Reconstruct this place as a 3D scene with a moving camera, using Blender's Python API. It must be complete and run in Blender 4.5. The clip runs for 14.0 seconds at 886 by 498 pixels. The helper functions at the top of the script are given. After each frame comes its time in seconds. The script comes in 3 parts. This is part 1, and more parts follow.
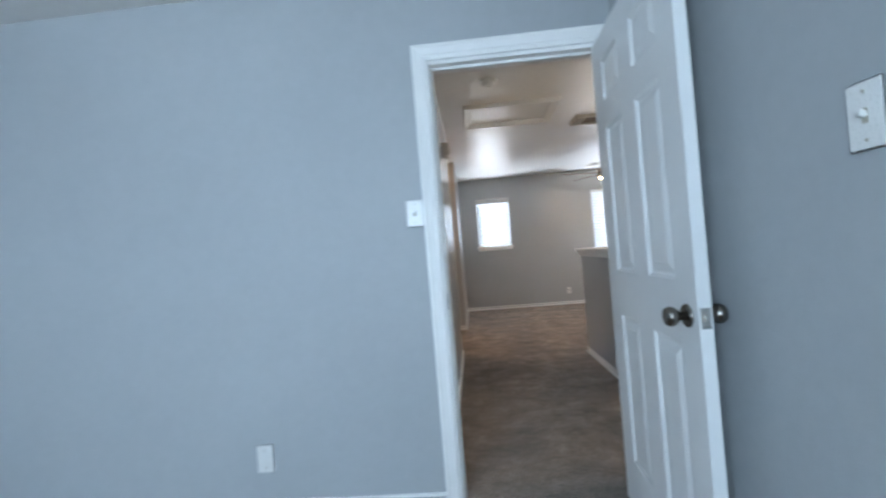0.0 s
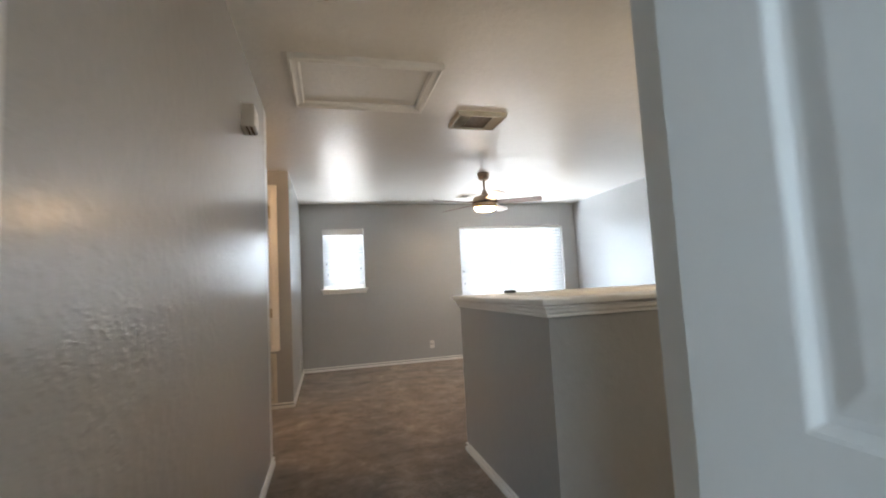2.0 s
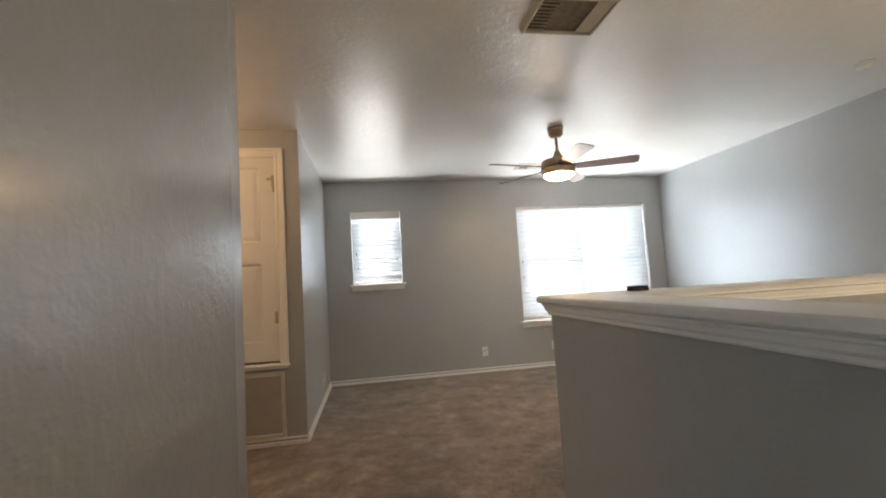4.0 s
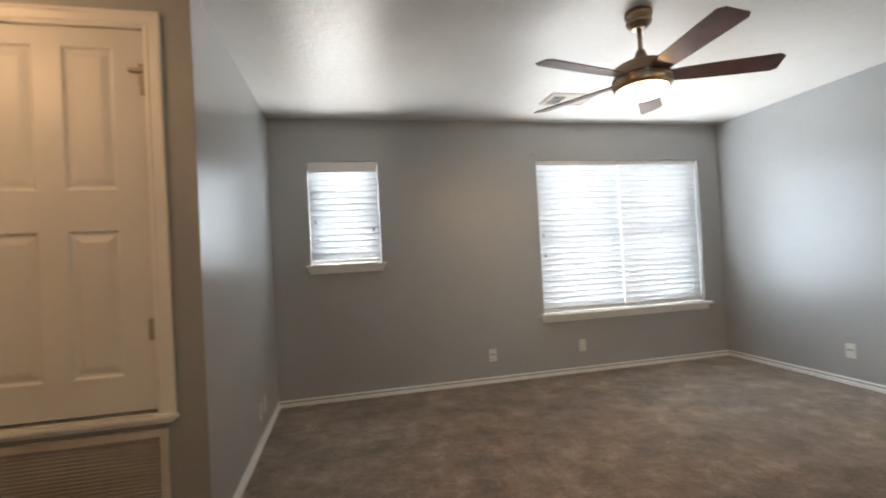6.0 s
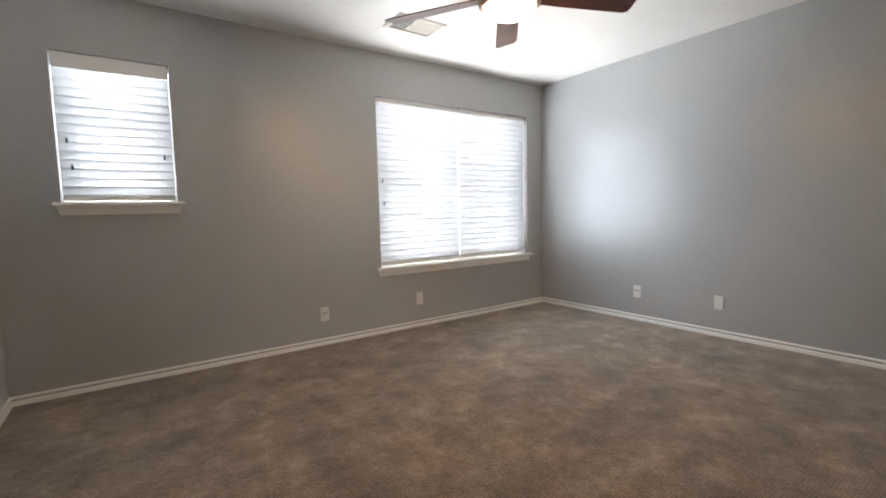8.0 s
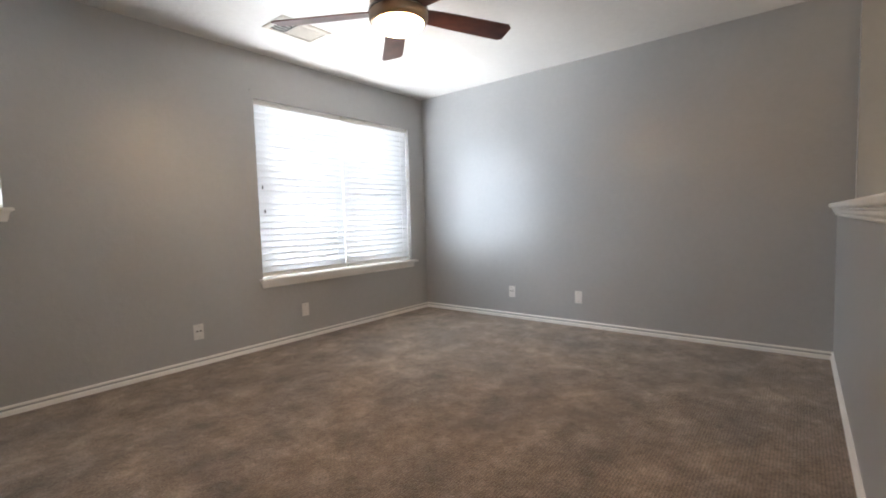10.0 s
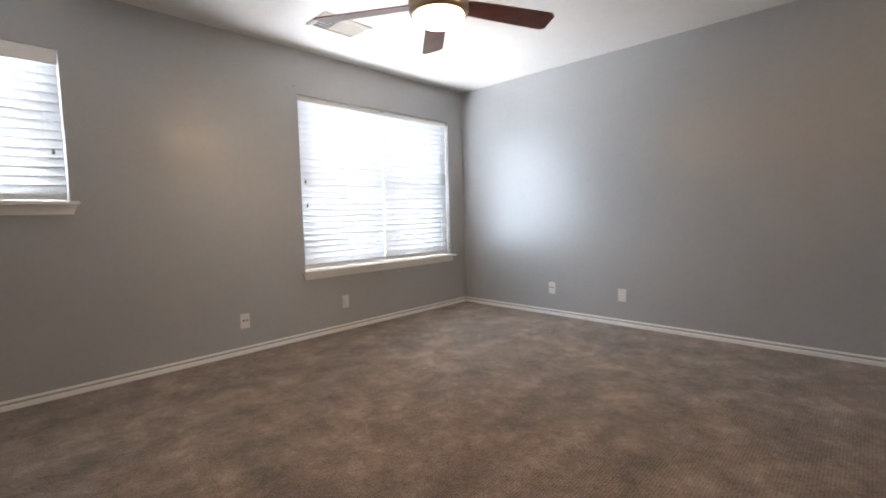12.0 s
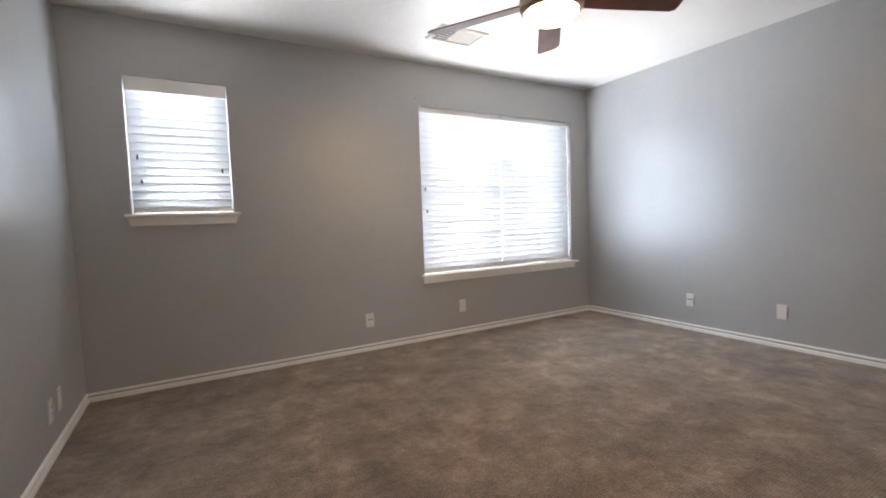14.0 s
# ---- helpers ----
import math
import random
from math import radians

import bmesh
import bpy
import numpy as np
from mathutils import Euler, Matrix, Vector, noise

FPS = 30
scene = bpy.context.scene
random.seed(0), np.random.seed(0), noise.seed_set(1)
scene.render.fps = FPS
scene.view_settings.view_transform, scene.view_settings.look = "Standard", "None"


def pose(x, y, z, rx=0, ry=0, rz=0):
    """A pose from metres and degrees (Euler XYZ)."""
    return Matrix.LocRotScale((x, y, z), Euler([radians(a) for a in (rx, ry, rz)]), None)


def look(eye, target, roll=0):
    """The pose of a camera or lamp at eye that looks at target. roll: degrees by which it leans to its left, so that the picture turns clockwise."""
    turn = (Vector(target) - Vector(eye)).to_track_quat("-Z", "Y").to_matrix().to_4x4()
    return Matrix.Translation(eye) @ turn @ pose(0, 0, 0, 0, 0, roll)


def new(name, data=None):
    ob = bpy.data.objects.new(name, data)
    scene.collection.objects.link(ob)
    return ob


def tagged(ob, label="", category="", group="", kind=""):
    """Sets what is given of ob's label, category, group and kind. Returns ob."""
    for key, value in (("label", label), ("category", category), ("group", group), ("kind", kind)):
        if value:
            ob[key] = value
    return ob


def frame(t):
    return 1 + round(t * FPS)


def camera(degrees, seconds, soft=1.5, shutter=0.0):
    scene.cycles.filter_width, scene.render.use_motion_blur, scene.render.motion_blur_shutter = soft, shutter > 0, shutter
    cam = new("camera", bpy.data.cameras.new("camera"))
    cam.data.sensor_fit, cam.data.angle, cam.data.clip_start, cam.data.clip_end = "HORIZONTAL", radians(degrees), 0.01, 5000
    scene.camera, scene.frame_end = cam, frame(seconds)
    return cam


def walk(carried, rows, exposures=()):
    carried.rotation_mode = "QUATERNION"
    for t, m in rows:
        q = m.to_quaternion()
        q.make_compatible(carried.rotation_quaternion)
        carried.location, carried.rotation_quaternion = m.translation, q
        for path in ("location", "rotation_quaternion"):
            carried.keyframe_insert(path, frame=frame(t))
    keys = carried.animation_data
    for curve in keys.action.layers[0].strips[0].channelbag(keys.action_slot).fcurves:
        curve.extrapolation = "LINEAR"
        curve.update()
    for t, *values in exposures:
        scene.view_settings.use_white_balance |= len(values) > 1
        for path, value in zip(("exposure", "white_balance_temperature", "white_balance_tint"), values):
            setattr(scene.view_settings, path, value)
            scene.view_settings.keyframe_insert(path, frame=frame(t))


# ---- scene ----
cam = camera(90.1, 14.0, soft=1.9, shutter=0.4)
PATH = [
    (0, (0.177, 1.69, 1.151), (0.045, 3.685, 1.164), -4.7),
    (0.5, (0.278, 2.041, 1.148), (0.504, 4.028, 1.203), -7.1),
    (1, (0.327, 2.438, 1.196), (0.458, 4.416, 1.466), -1.8),
    (1.5, (0.311, 2.884, 1.189), (0.591, 4.852, 1.407), -1.6),
    (2, (0.378, 3.27, 1.156), (0.884, 5.198, 1.317), -3.0),
    (2.5, (0.431, 3.617, 1.179), (1.029, 5.509, 1.432), -1.9),
    (3, (0.423, 3.959, 1.174), (0.967, 5.878, 1.328), 2.0),
    (3.5, (0.488, 4.244, 1.158), (0.956, 6.182, 1.314), -1.7),
    (3.7, (0.51, 4.348, 1.157), (0.858, 6.312, 1.312), -2.9),
    (5.8, (0.66, 5.913, 1.204), (0.936, 7.892, 1.27), -4.1),
    (6, (0.603, 6.058, 1.199), (1.033, 8.011, 1.231), -3.0),
    (6.2, (0.575, 6.126, 1.168), (1.1, 8.056, 1.2), -3.5),
    (6.5, (0.591, 6.256, 1.123), (1.227, 8.153, 1.129), -3.5),
    (7, (0.65, 6.432, 1.079), (1.534, 8.224, 1.013), -3.2),
    (7.5, (0.684, 6.505, 1.074), (1.705, 8.219, 0.933), -1.8),
    (8, (0.64, 6.51, 1.064), (1.787, 8.14, 0.898), -1.4),
    (8.5, (0.572, 6.509, 1.071), (1.826, 8.056, 0.889), -2.0),
    (9, (0.538, 6.509, 1.059), (1.934, 7.933, 0.899), -1.8),
    (9.2, (0.533, 6.51, 1.052), (1.986, 7.884, 0.9), -1.7),
    (10.25, (0.52, 6.515, 1.036), (2.079, 7.768, 0.905), -1.7),
    (11.3, (0.525, 6.518, 1.028), (2.023, 7.837, 0.903), -1.7),
    (11.5, (0.529, 6.524, 1.05), (2.018, 7.852, 0.917), -1.6),
    (12, (0.544, 6.523, 1.047), (1.975, 7.912, 0.89), -1.4),
    (12.5, (0.566, 6.504, 1.036), (1.891, 7.993, 0.873), -1.4),
    (13, (0.554, 6.542, 1.037), (1.776, 8.117, 0.882), -1.6),
    (13.5, (0.586, 6.52, 1.043), (1.701, 8.175, 0.903), -2.1),
    (14, (0.63, 6.5, 1.056), (1.618, 8.235, 0.933), -2.1),
]
EXPOSURES = [(0.0, 0.50, 6050, 10), (0.6, 0.68, 6550, 10), (1.0, 0.84, 6750, 10), (1.6, 0.60, 6800, 10), (2.5, 0.40, 6750, 10), (3.6, 0.32, 7000, 10), (6.0, 0.0, 7100, 11), (6.5, 0.03, 7100, 12), (9.0, 0.22, 7000, 13), (14.0, 0.22, 6850, 15)]
walk(cam, [(t, look(eye, target, roll)) for t, eye, target, roll in PATH], EXPOSURES)

# ---- world, sun and lamps ----
world = bpy.data.worlds.new("sky")
scene.world = world
world.use_nodes = True
wn = world.node_tree
sky = wn.nodes.new("ShaderNodeTexSky")
sky.sky_type = "NISHITA"
sky.sun_disc = False
sky.sun_elevation, sky.sun_rotation = radians(50), radians(200)
wn.links.new(sky.outputs[0], wn.nodes["Background"].inputs[0])
wn.nodes["Background"].inputs[1].default_value = 0.12

sun = new("sun", bpy.data.lights.new("sun", "SUN"))
sun.data.energy, sun.data.angle, sun.data.color = 2.0, radians(0.5), (1.0, 0.95, 0.88)
sun.matrix_world = look((0, 0, 20), (-4, 11, 0))


def area(name, where, target, w, h, watts, colour, shape="RECTANGLE"):
    lamp = bpy.data.lights.new(name, "AREA")
    lamp.shape, lamp.size, lamp.size_y, lamp.energy, lamp.color = shape, w, h, watts, colour
    ob = new(name, lamp)
    ob.matrix_world = look(where, target)
    return ob


def bulb(name, where, watts, colour, radius=0.1):
    lamp = bpy.data.lights.new(name, "POINT")
    lamp.energy, lamp.color, lamp.shadow_soft_size = watts, colour, radius
    ob = new(name, lamp)
    ob.location = where
    return ob


# each window: skylight behind the closed blinds, and fill lamps added in the room before them,
# aimed down at the floor, up at the ceiling and sideways along the wall
COOL_FILL, PALE, WARM_FILL = (0.66, 0.83, 1.0), (0.79, 0.89, 1.0), (1.0, 0.97, 0.92)


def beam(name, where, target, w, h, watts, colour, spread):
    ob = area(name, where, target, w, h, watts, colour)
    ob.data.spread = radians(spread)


area("skylight_big_window", (2.88, 10.22, 1.33), (2.88, 9.22, 1.25), 0.98, 1.6, 165, PALE)
area("skylight_big_window_east", (3.86, 10.22, 1.33), (3.86, 9.22, 1.25), 0.98, 1.6, 118, PALE)
area("skylight_small_window_upper", (0.612, 10.22, 1.88), (0.612, 9.22, 1.80), 0.74, 0.50, 60, PALE)
area("skylight_small_window_lower", (0.612, 10.22, 1.38), (0.612, 9.22, 1.34), 0.74, 0.48, 48, PALE)
# added fill lamps inside the room; the shut slats pass hardly any light
beam("floor_fill_big_window", (3.337, 9.72, 1.32), (3.60, 8.72, 0.32), 1.7, 0.7, 5.8, COOL_FILL, 100)
beam("ceiling_fill_big_window", (3.337, 9.72, 1.32), (3.20, 8.88, 2.32), 1.7, 0.7, 6.0, WARM_FILL, 105)
beam("side_fill_big_window", (3.40, 9.70, 1.32), (4.40, 8.55, 1.55), 1.1, 1.3, 8.6, COOL_FILL, 113)
beam("floor_fill_small_window", (0.611, 9.82, 1.60), (0.70, 8.82, 0.60), 0.55, 0.4, 1.0, COOL_FILL, 95)
beam("ceiling_fill_small_window", (0.611, 9.82, 1.60), (0.611, 8.82, 2.60), 0.55, 0.4, 1.7, WARM_FILL, 95)
beam("side_fill_small_window", (0.611, 9.84, 1.60), (-0.389, 9.09, 1.55), 0.35, 0.8, 1.5, COOL_FILL, 95)
area("skylight_bedroom_window", (-1.0, -0.46, 1.55), (-1.0, 1.54, 0.85), 1.6, 1.4, 48, (0.50, 0.76, 1.0))
area("groundlight_bedroom_window", (-1.0, -0.50, 1.15), (-1.0, 1.5, 2.0), 1.6, 1.4, 25, (0.92, 0.98, 1.0))
bulb("side_hall_lamp", (-1.05, 7.25, 2.30), 17, (1.0, 0.62, 0.34), 0.07)
# unseen warm fill added in the stairwell to brighten ceiling and east wall
bulb("stairwell_fill", (3.55, 5.58, -0.95), 62, (1.0, 0.80, 0.57), 0.5)
bulb("stair_lamp", (4.30, 3.97, 1.85), 44, (1.0, 0.80, 0.58), 0.07)


# ---- materials ----
def material(name, colour, rough=0.5, metal=0.0, spec=0.5):
    m = bpy.data.materials.new(name)
    m.use_nodes = True
    b = m.node_tree.nodes["Principled BSDF"]
    b.inputs["Base Color"].default_value = (*colour, 1)
    b.inputs["Roughness"].default_value = rough
    b.inputs["Metallic"].default_value = metal
    b.inputs["Specular IOR Level"].default_value = spec
    return m


def noise_node(m, scale, detail=3.0, rough=0.5, stretch=None):
    t = m.node_tree
    co = t.nodes.new("ShaderNodeNewGeometry")
    n = t.nodes.new("ShaderNodeTexNoise")
    n.inputs["Scale"].default_value, n.inputs["Detail"].default_value = scale, detail
    n.inputs["Roughness"].default_value = rough
    if stretch:
        mp = t.nodes.new("ShaderNodeMapping")
        mp.inputs["Scale"].default_value = stretch
        t.links.new(co.outputs["Position"], mp.inputs["Vector"])
        t.links.new(mp.outputs[0], n.inputs["Vector"])
    else:
        t.links.new(co.outputs["Position"], n.inputs["Vector"])
    return n


def ramp_node(m, source, stops):
    t = m.node_tree
    r = t.nodes.new("ShaderNodeValToRGB")
    e = r.color_ramp.elements
    while len(e) < len(stops):
        e.new(0.5)
    for el, (p, c) in zip(e, stops):
        el.position, el.color = p, (*c, 1)
    t.links.new(source, r.inputs[0])
    return r


def mix_node(m, a, b, fac, kind="MIX"):
    t = m.node_tree
    x = t.nodes.new("ShaderNodeMixRGB")
    x.blend_type = kind
    for i, v in ((0, fac), (1, a), (2, b)):
        if isinstance(v, (int, float)):
            x.inputs[i].default_value = v
        elif isinstance(v, tuple):
            x.inputs[i].default_value = (*v, 1)
        else:
            t.links.new(v, x.inputs[i])
    return x.outputs[0]


def bump_chain(m, layers):
    """layers: (height socket, strength, distance)"""
    t = m.node_tree
    last = None
    for h, s, d in layers:
        bp = t.nodes.new("ShaderNodeBump")
        bp.inputs["Strength"].default_value, bp.inputs["Distance"].default_value = s, d
        t.links.new(h, bp.inputs["Height"])
        if last:
            t.links.new(last, bp.inputs["Normal"])
        last = bp.outputs[0]
    t.links.new(last, t.nodes["Principled BSDF"].inputs["Normal"])


def painted_drywall(name, colour, rough, peel, splat, sheen=0.5):
    """orange-peel paint: fine peel and broader knock-down splats, faint scuffs"""
    m = material(name, colour, rough, spec=sheen)
    t, b = m.node_tree, m.node_tree.nodes["Principled BSDF"]
    big = noise_node(m, 0.9, 4)
    fine = noise_node(m, 22, 5, 0.6)
    dark, light = tuple(c * 0.93 for c in colour), tuple(min(1, c * 1.05) for c in colour)
    base = ramp_node(m, big.outputs[0], [(0.3, dark), (0.7, light)])
    speck = ramp_node(m, fine.outputs[0], [(0.35, (0.94, 0.94, 0.94)), (0.65, (1, 1, 1))])
    t.links.new(mix_node(m, base.outputs[0], speck.outputs[0], 0.6, "MULTIPLY"), b.inputs["Base Color"])
    n1 = noise_node(m, 95, 2, 0.5)
    n2 = noise_node(m, 26, 3, 0.55)
    flat = ramp_node(m, n2.outputs[0], [(0.45, (0, 0, 0)), (0.62, (1, 1, 1))])
    bump_chain(m, [(flat.outputs[0], splat, 0.004), (n1.outputs[0], peel, 0.003)])
    rr = ramp_node(m, big.outputs[0], [(0.3, (rough - 0.03,) * 3), (0.7, (rough + 0.04,) * 3)])
    t.links.new(rr.outputs[0], b.inputs["Roughness"])
    return m


def worn(name, colour, rough, metal=0.0, vary=0.06, scale=6.0, bump=0.05):
    m = material(name, colour, rough, metal)
    t, b = m.node_tree, m.node_tree.nodes["Principled BSDF"]
    n, f = noise_node(m, scale, 5), noise_node(m, scale * 30, 2)
    c = ramp_node(m, n.outputs[0], [(0.3, tuple(v * (1 - vary) for v in colour)), (0.7, tuple(min(1, v * (1 + vary)) for v in colour))])
    t.links.new(c.outputs[0], b.inputs["Base Color"])
    r = ramp_node(m, f.outputs[0], [(0.3, (max(0.03, rough - 0.06),) * 3), (0.7, (rough + 0.06,) * 3)])
    t.links.new(r.outputs[0], b.inputs["Roughness"])
    bump_chain(m, [(f.outputs[0], bump, 0.002)])
    return m


WALL = painted_drywall("grey_wall_paint", (0.400, 0.408, 0.412), 0.335, 0.22, 0.13, 0.7)
WALL.node_tree.nodes["Principled BSDF"].inputs["Coat Weight"].default_value = 0.6
WALL.node_tree.nodes["Principled BSDF"].inputs["Coat Roughness"].default_value = 0.31
HALL = painted_drywall("hall_wall_paint", (0.400, 0.408, 0.412), 0.33, 0.30, 0.32, 0.7)
HALL.node_tree.nodes["Principled BSDF"].inputs["Coat Weight"].default_value = 0.9
HALL.node_tree.nodes["Principled BSDF"].inputs["Coat Roughness"].default_value = 0.22
ROOM = painted_drywall("bedroom_wall_paint", (0.41, 0.43, 0.44), 0.58, 0.10, 0.08)
CEIL = painted_drywall("ceiling_paint", (0.76, 0.742, 0.712), 0.34, 0.22, 0.22, 0.45)
CEIL.node_tree.nodes["Principled BSDF"].inputs["Coat Weight"].default_value = 0.5
CEIL.node_tree.nodes["Principled BSDF"].inputs["Coat Roughness"].default_value = 0.40
TRIM = worn("white_trim_paint", (0.87, 0.86, 0.835), 0.35, vary=0.025, bump=0.02)
DOOR = worn("white_door_paint", (0.76, 0.76, 0.75), 0.38, vary=0.03, scale=3, bump=0.06)
PLATE = worn("white_plastic", (0.78, 0.77, 0.74), 0.3, vary=0.02, bump=0.01)
DARK = worn("dark_slot", (0.02, 0.02, 0.02), 0.5)
BLACK = worn("black_plastic", (0.012, 0.012, 0.013), 0.35)
NICKEL = worn("dark_nickel", (0.22, 0.20, 0.18), 0.22, 1.0, scale=20)
STEEL = worn("bright_latch_steel", (0.62, 0.60, 0.56), 0.25, 1.0, scale=20)
BRONZE = worn("brushed_bronze", (0.46, 0.35, 0.25), 0.32, 1.0, scale=14)
BRASS = worn("aged_brass", (0.50, 0.36, 0.16), 0.3, 1.0, scale=20)
STRIKE = worn("dark_bronze_plate", (0.07, 0.055, 0.045), 0.45, 0.6, scale=20)
HINGE = worn("painted_hinge", (0.44, 0.38, 0.30), 0.4, 0.3, scale=20)
VENT = worn("vent_enamel", (0.46, 0.42, 0.34), 0.4, scale=10)
FILTER = worn("dusty_filter", (0.16, 0.12, 0.085), 0.9, vary=0.25, scale=40)
GRILLE = worn("grille_enamel", (0.68, 0.64, 0.57), 0.45, scale=10)

BLADE = material("dark_walnut_blade", (0.08, 0.035, 0.022), 0.32, 0, 0.5)
g1 = noise_node(BLADE, 9, 5, 0.6, (1, 1, 6))
g2 = ramp_node(BLADE, g1.outputs[0], [(0.3, (0.070, 0.018, 0.013)), (0.7, (0.16, 0.050, 0.032))])
BLADE.node_tree.links.new(g2.outputs[0], BLADE.node_tree.nodes["Principled BSDF"].inputs["Base Color"])

SLAT = bpy.data.materials.new("white_blind_slat")
SLAT.use_nodes = True
st = SLAT.node_tree
tl = st.nodes.new("ShaderNodeBsdfTranslucent")
tl.inputs[0].default_value = (0.86, 0.88, 0.90, 1)
mx = st.nodes.new("ShaderNodeMixShader")
mx.inputs[0].default_value = 0.16
sb = st.nodes["Principled BSDF"]
sb.inputs["Base Color"].default_value, sb.inputs["Roughness"].default_value = (0.72, 0.73, 0.74, 1), 0.45
st.links.new(sb.outputs[0], mx.inputs[1])
st.links.new(tl.outputs[0], mx.inputs[2])
st.links.new(mx.outputs[0], st.nodes["Material Output"].inputs[0])

GLASS = material("window_glass", (1, 1, 1), 0.0)
GLASS.node_tree.nodes["Principled BSDF"].inputs["Transmission Weight"].default_value = 1.0
GLASS.node_tree.nodes["Principled BSDF"].inputs["IOR"].default_value = 1.45

BOWL = material("lit_frosted_glass", (0.9, 0.88, 0.82), 0.3)
BOWL.node_tree.nodes["Principled BSDF"].inputs["Emission Color"].default_value = (1.0, 0.66, 0.37, 1)
BOWL.node_tree.nodes["Principled BSDF"].inputs["Emission Strength"].default_value = 54.0

CARPET = material("brown_grey_carpet", (0.15, 0.125, 0.10), 0.95, 0, 0.1)
t, b = CARPET.node_tree, CARPET.node_tree.nodes["Principled BSDF"]
lay = noise_node(CARPET, 2.1, 3, 0.5)
pile = noise_node(CARPET, 5.8, 7, 0.66)
pile2 = noise_node(CARPET, 24, 4, 0.6)
tuft = noise_node(CARPET, 110, 3, 0.65)
loops = t.nodes.new("ShaderNodeTexVoronoi")
loops.inputs["Scale"].default_value = 120
geo = t.nodes.new("ShaderNodeNewGeometry")
t.links.new(geo.outputs["Position"], loops.inputs["Vector"])
c0 = ramp_node(CARPET, lay.outputs[0], [(0.36, (0.73, 0.735, 0.755)), (0.64, (1.22, 1.16, 1.09))])
c1 = ramp_node(CARPET, pile.outputs[0], [(0.36, (0.206, 0.163, 0.130)), (0.47, (0.290, 0.228, 0.184)), (0.53, (0.325, 0.256, 0.208)), (0.64, (0.440, 0.352, 0.290))])
c2 = ramp_node(CARPET, pile2.outputs[0], [(0.35, (0.74, 0.74, 0.74)), (0.65, (1.2, 1.2, 1.2))])
c3 = ramp_node(CARPET, tuft.outputs[0], [(0.3, (0.55, 0.55, 0.55)), (0.7, (1.3, 1.3, 1.3))])
c4 = ramp_node(CARPET, loops.outputs["Distance"], [(0.1, (1.1, 1.1, 1.1)), (0.7, (0.55, 0.55, 0.55))])
cc = mix_node(CARPET, c1.outputs[0], c0.outputs[0], 0.9, "MULTIPLY")
cc = mix_node(CARPET, cc, c2.outputs[0], 0.55, "MULTIPLY")
cc = mix_node(CARPET, cc, c3.outputs[0], 0.7, "MULTIPLY")
cc = mix_node(CARPET, cc, c4.outputs[0], 0.6, "MULTIPLY")
rows = t.nodes.new("ShaderNodeTexWave")
rows.bands_direction = "Y"
for key, v in (("Scale", 25.0), ("Distortion", 3.5), ("Detail", 3.0), ("Detail Scale", 2.5), ("Detail Roughness", 0.65)):
    rows.inputs[key].default_value = v
t.links.new(geo.outputs["Position"], rows.inputs["Vector"])
c5 = ramp_node(CARPET, rows.outputs["Fac"], [(0.1, (0.70, 0.70, 0.70)), (0.8, (1.14, 1.14, 1.14))])
cc = mix_node(CARPET, cc, c5.outputs[0], 0.6, "MULTIPLY")
t.links.new(cc, b.inputs["Base Color"])
b.inputs["Sheen Weight"].default_value, b.inputs["Sheen Roughness"].default_value = 0.25, 0.6
bump_chain(CARPET, [(pile.outputs[0], 0.2, 0.015), (pile2.outputs[0], 0.5, 0.010), (loops.outputs["Distance"], 0.7, 0.006), (tuft.outputs[0], 0.6, 0.004), (rows.outputs["Fac"], 0.3, 0.005)])


# ---- mesh helpers ----
def box(bm, x0, x1, y0, y1, z0, z1, bevel=0.0, seg=2):
    vs = [bm.verts.new(p) for p in ((x0, y0, z0), (x1, y0, z0), (x1, y1, z0), (x0, y1, z0), (x0, y0, z1), (x1, y0, z1), (x1, y1, z1), (x0, y1, z1))]
    fs = [bm.faces.new([vs[i] for i in q]) for q in ((3, 2, 1, 0), (4, 5, 6, 7), (0, 1, 5, 4), (1, 2, 6, 5), (2, 3, 7, 6), (3, 0, 4, 7))]
    if bevel:
        bmesh.ops.bevel(bm, geom=list({e for f in fs for e in f.edges}), offset=bevel, segments=seg, affect="EDGES", clamp_overlap=True)
    return bm


def boxed(*args, **kw):
    return box(bmesh.new(), *args, **kw)


def lathe(rings, seg=32, bm=None, at=(0, 0, 0), axis="z"):
    """a turned solid from (radius, height) rings"""
    bm = bm or bmesh.new()
    loops = []
    for r, h in rings:
        loop = []
        for i in range(seg):
            a = 2 * math.pi * i / seg
            p = (r * math.cos(a), r * math.sin(a), h)
            if axis == "x":
                p = (p[2], p[0], p[1])
            if axis == "y":
                p = (p[0], p[2], p[1])
            loop.append(bm.verts.new(Vector(p) + Vector(at)))
        loops.append(loop)
    for a, c in zip(loops, loops[1:]):
        for i in range(seg):
            bm.faces.new((a[i], a[(i + 1) % seg], c[(i + 1) % seg], c[i]))
    bm.faces.new(loops[0][::-1])
    bm.faces.new(loops[-1])
    bmesh.ops.recalc_face_normals(bm, faces=bm.faces)
    for f in bm.faces:
        f.smooth = len(f.verts) == 4
    return bm


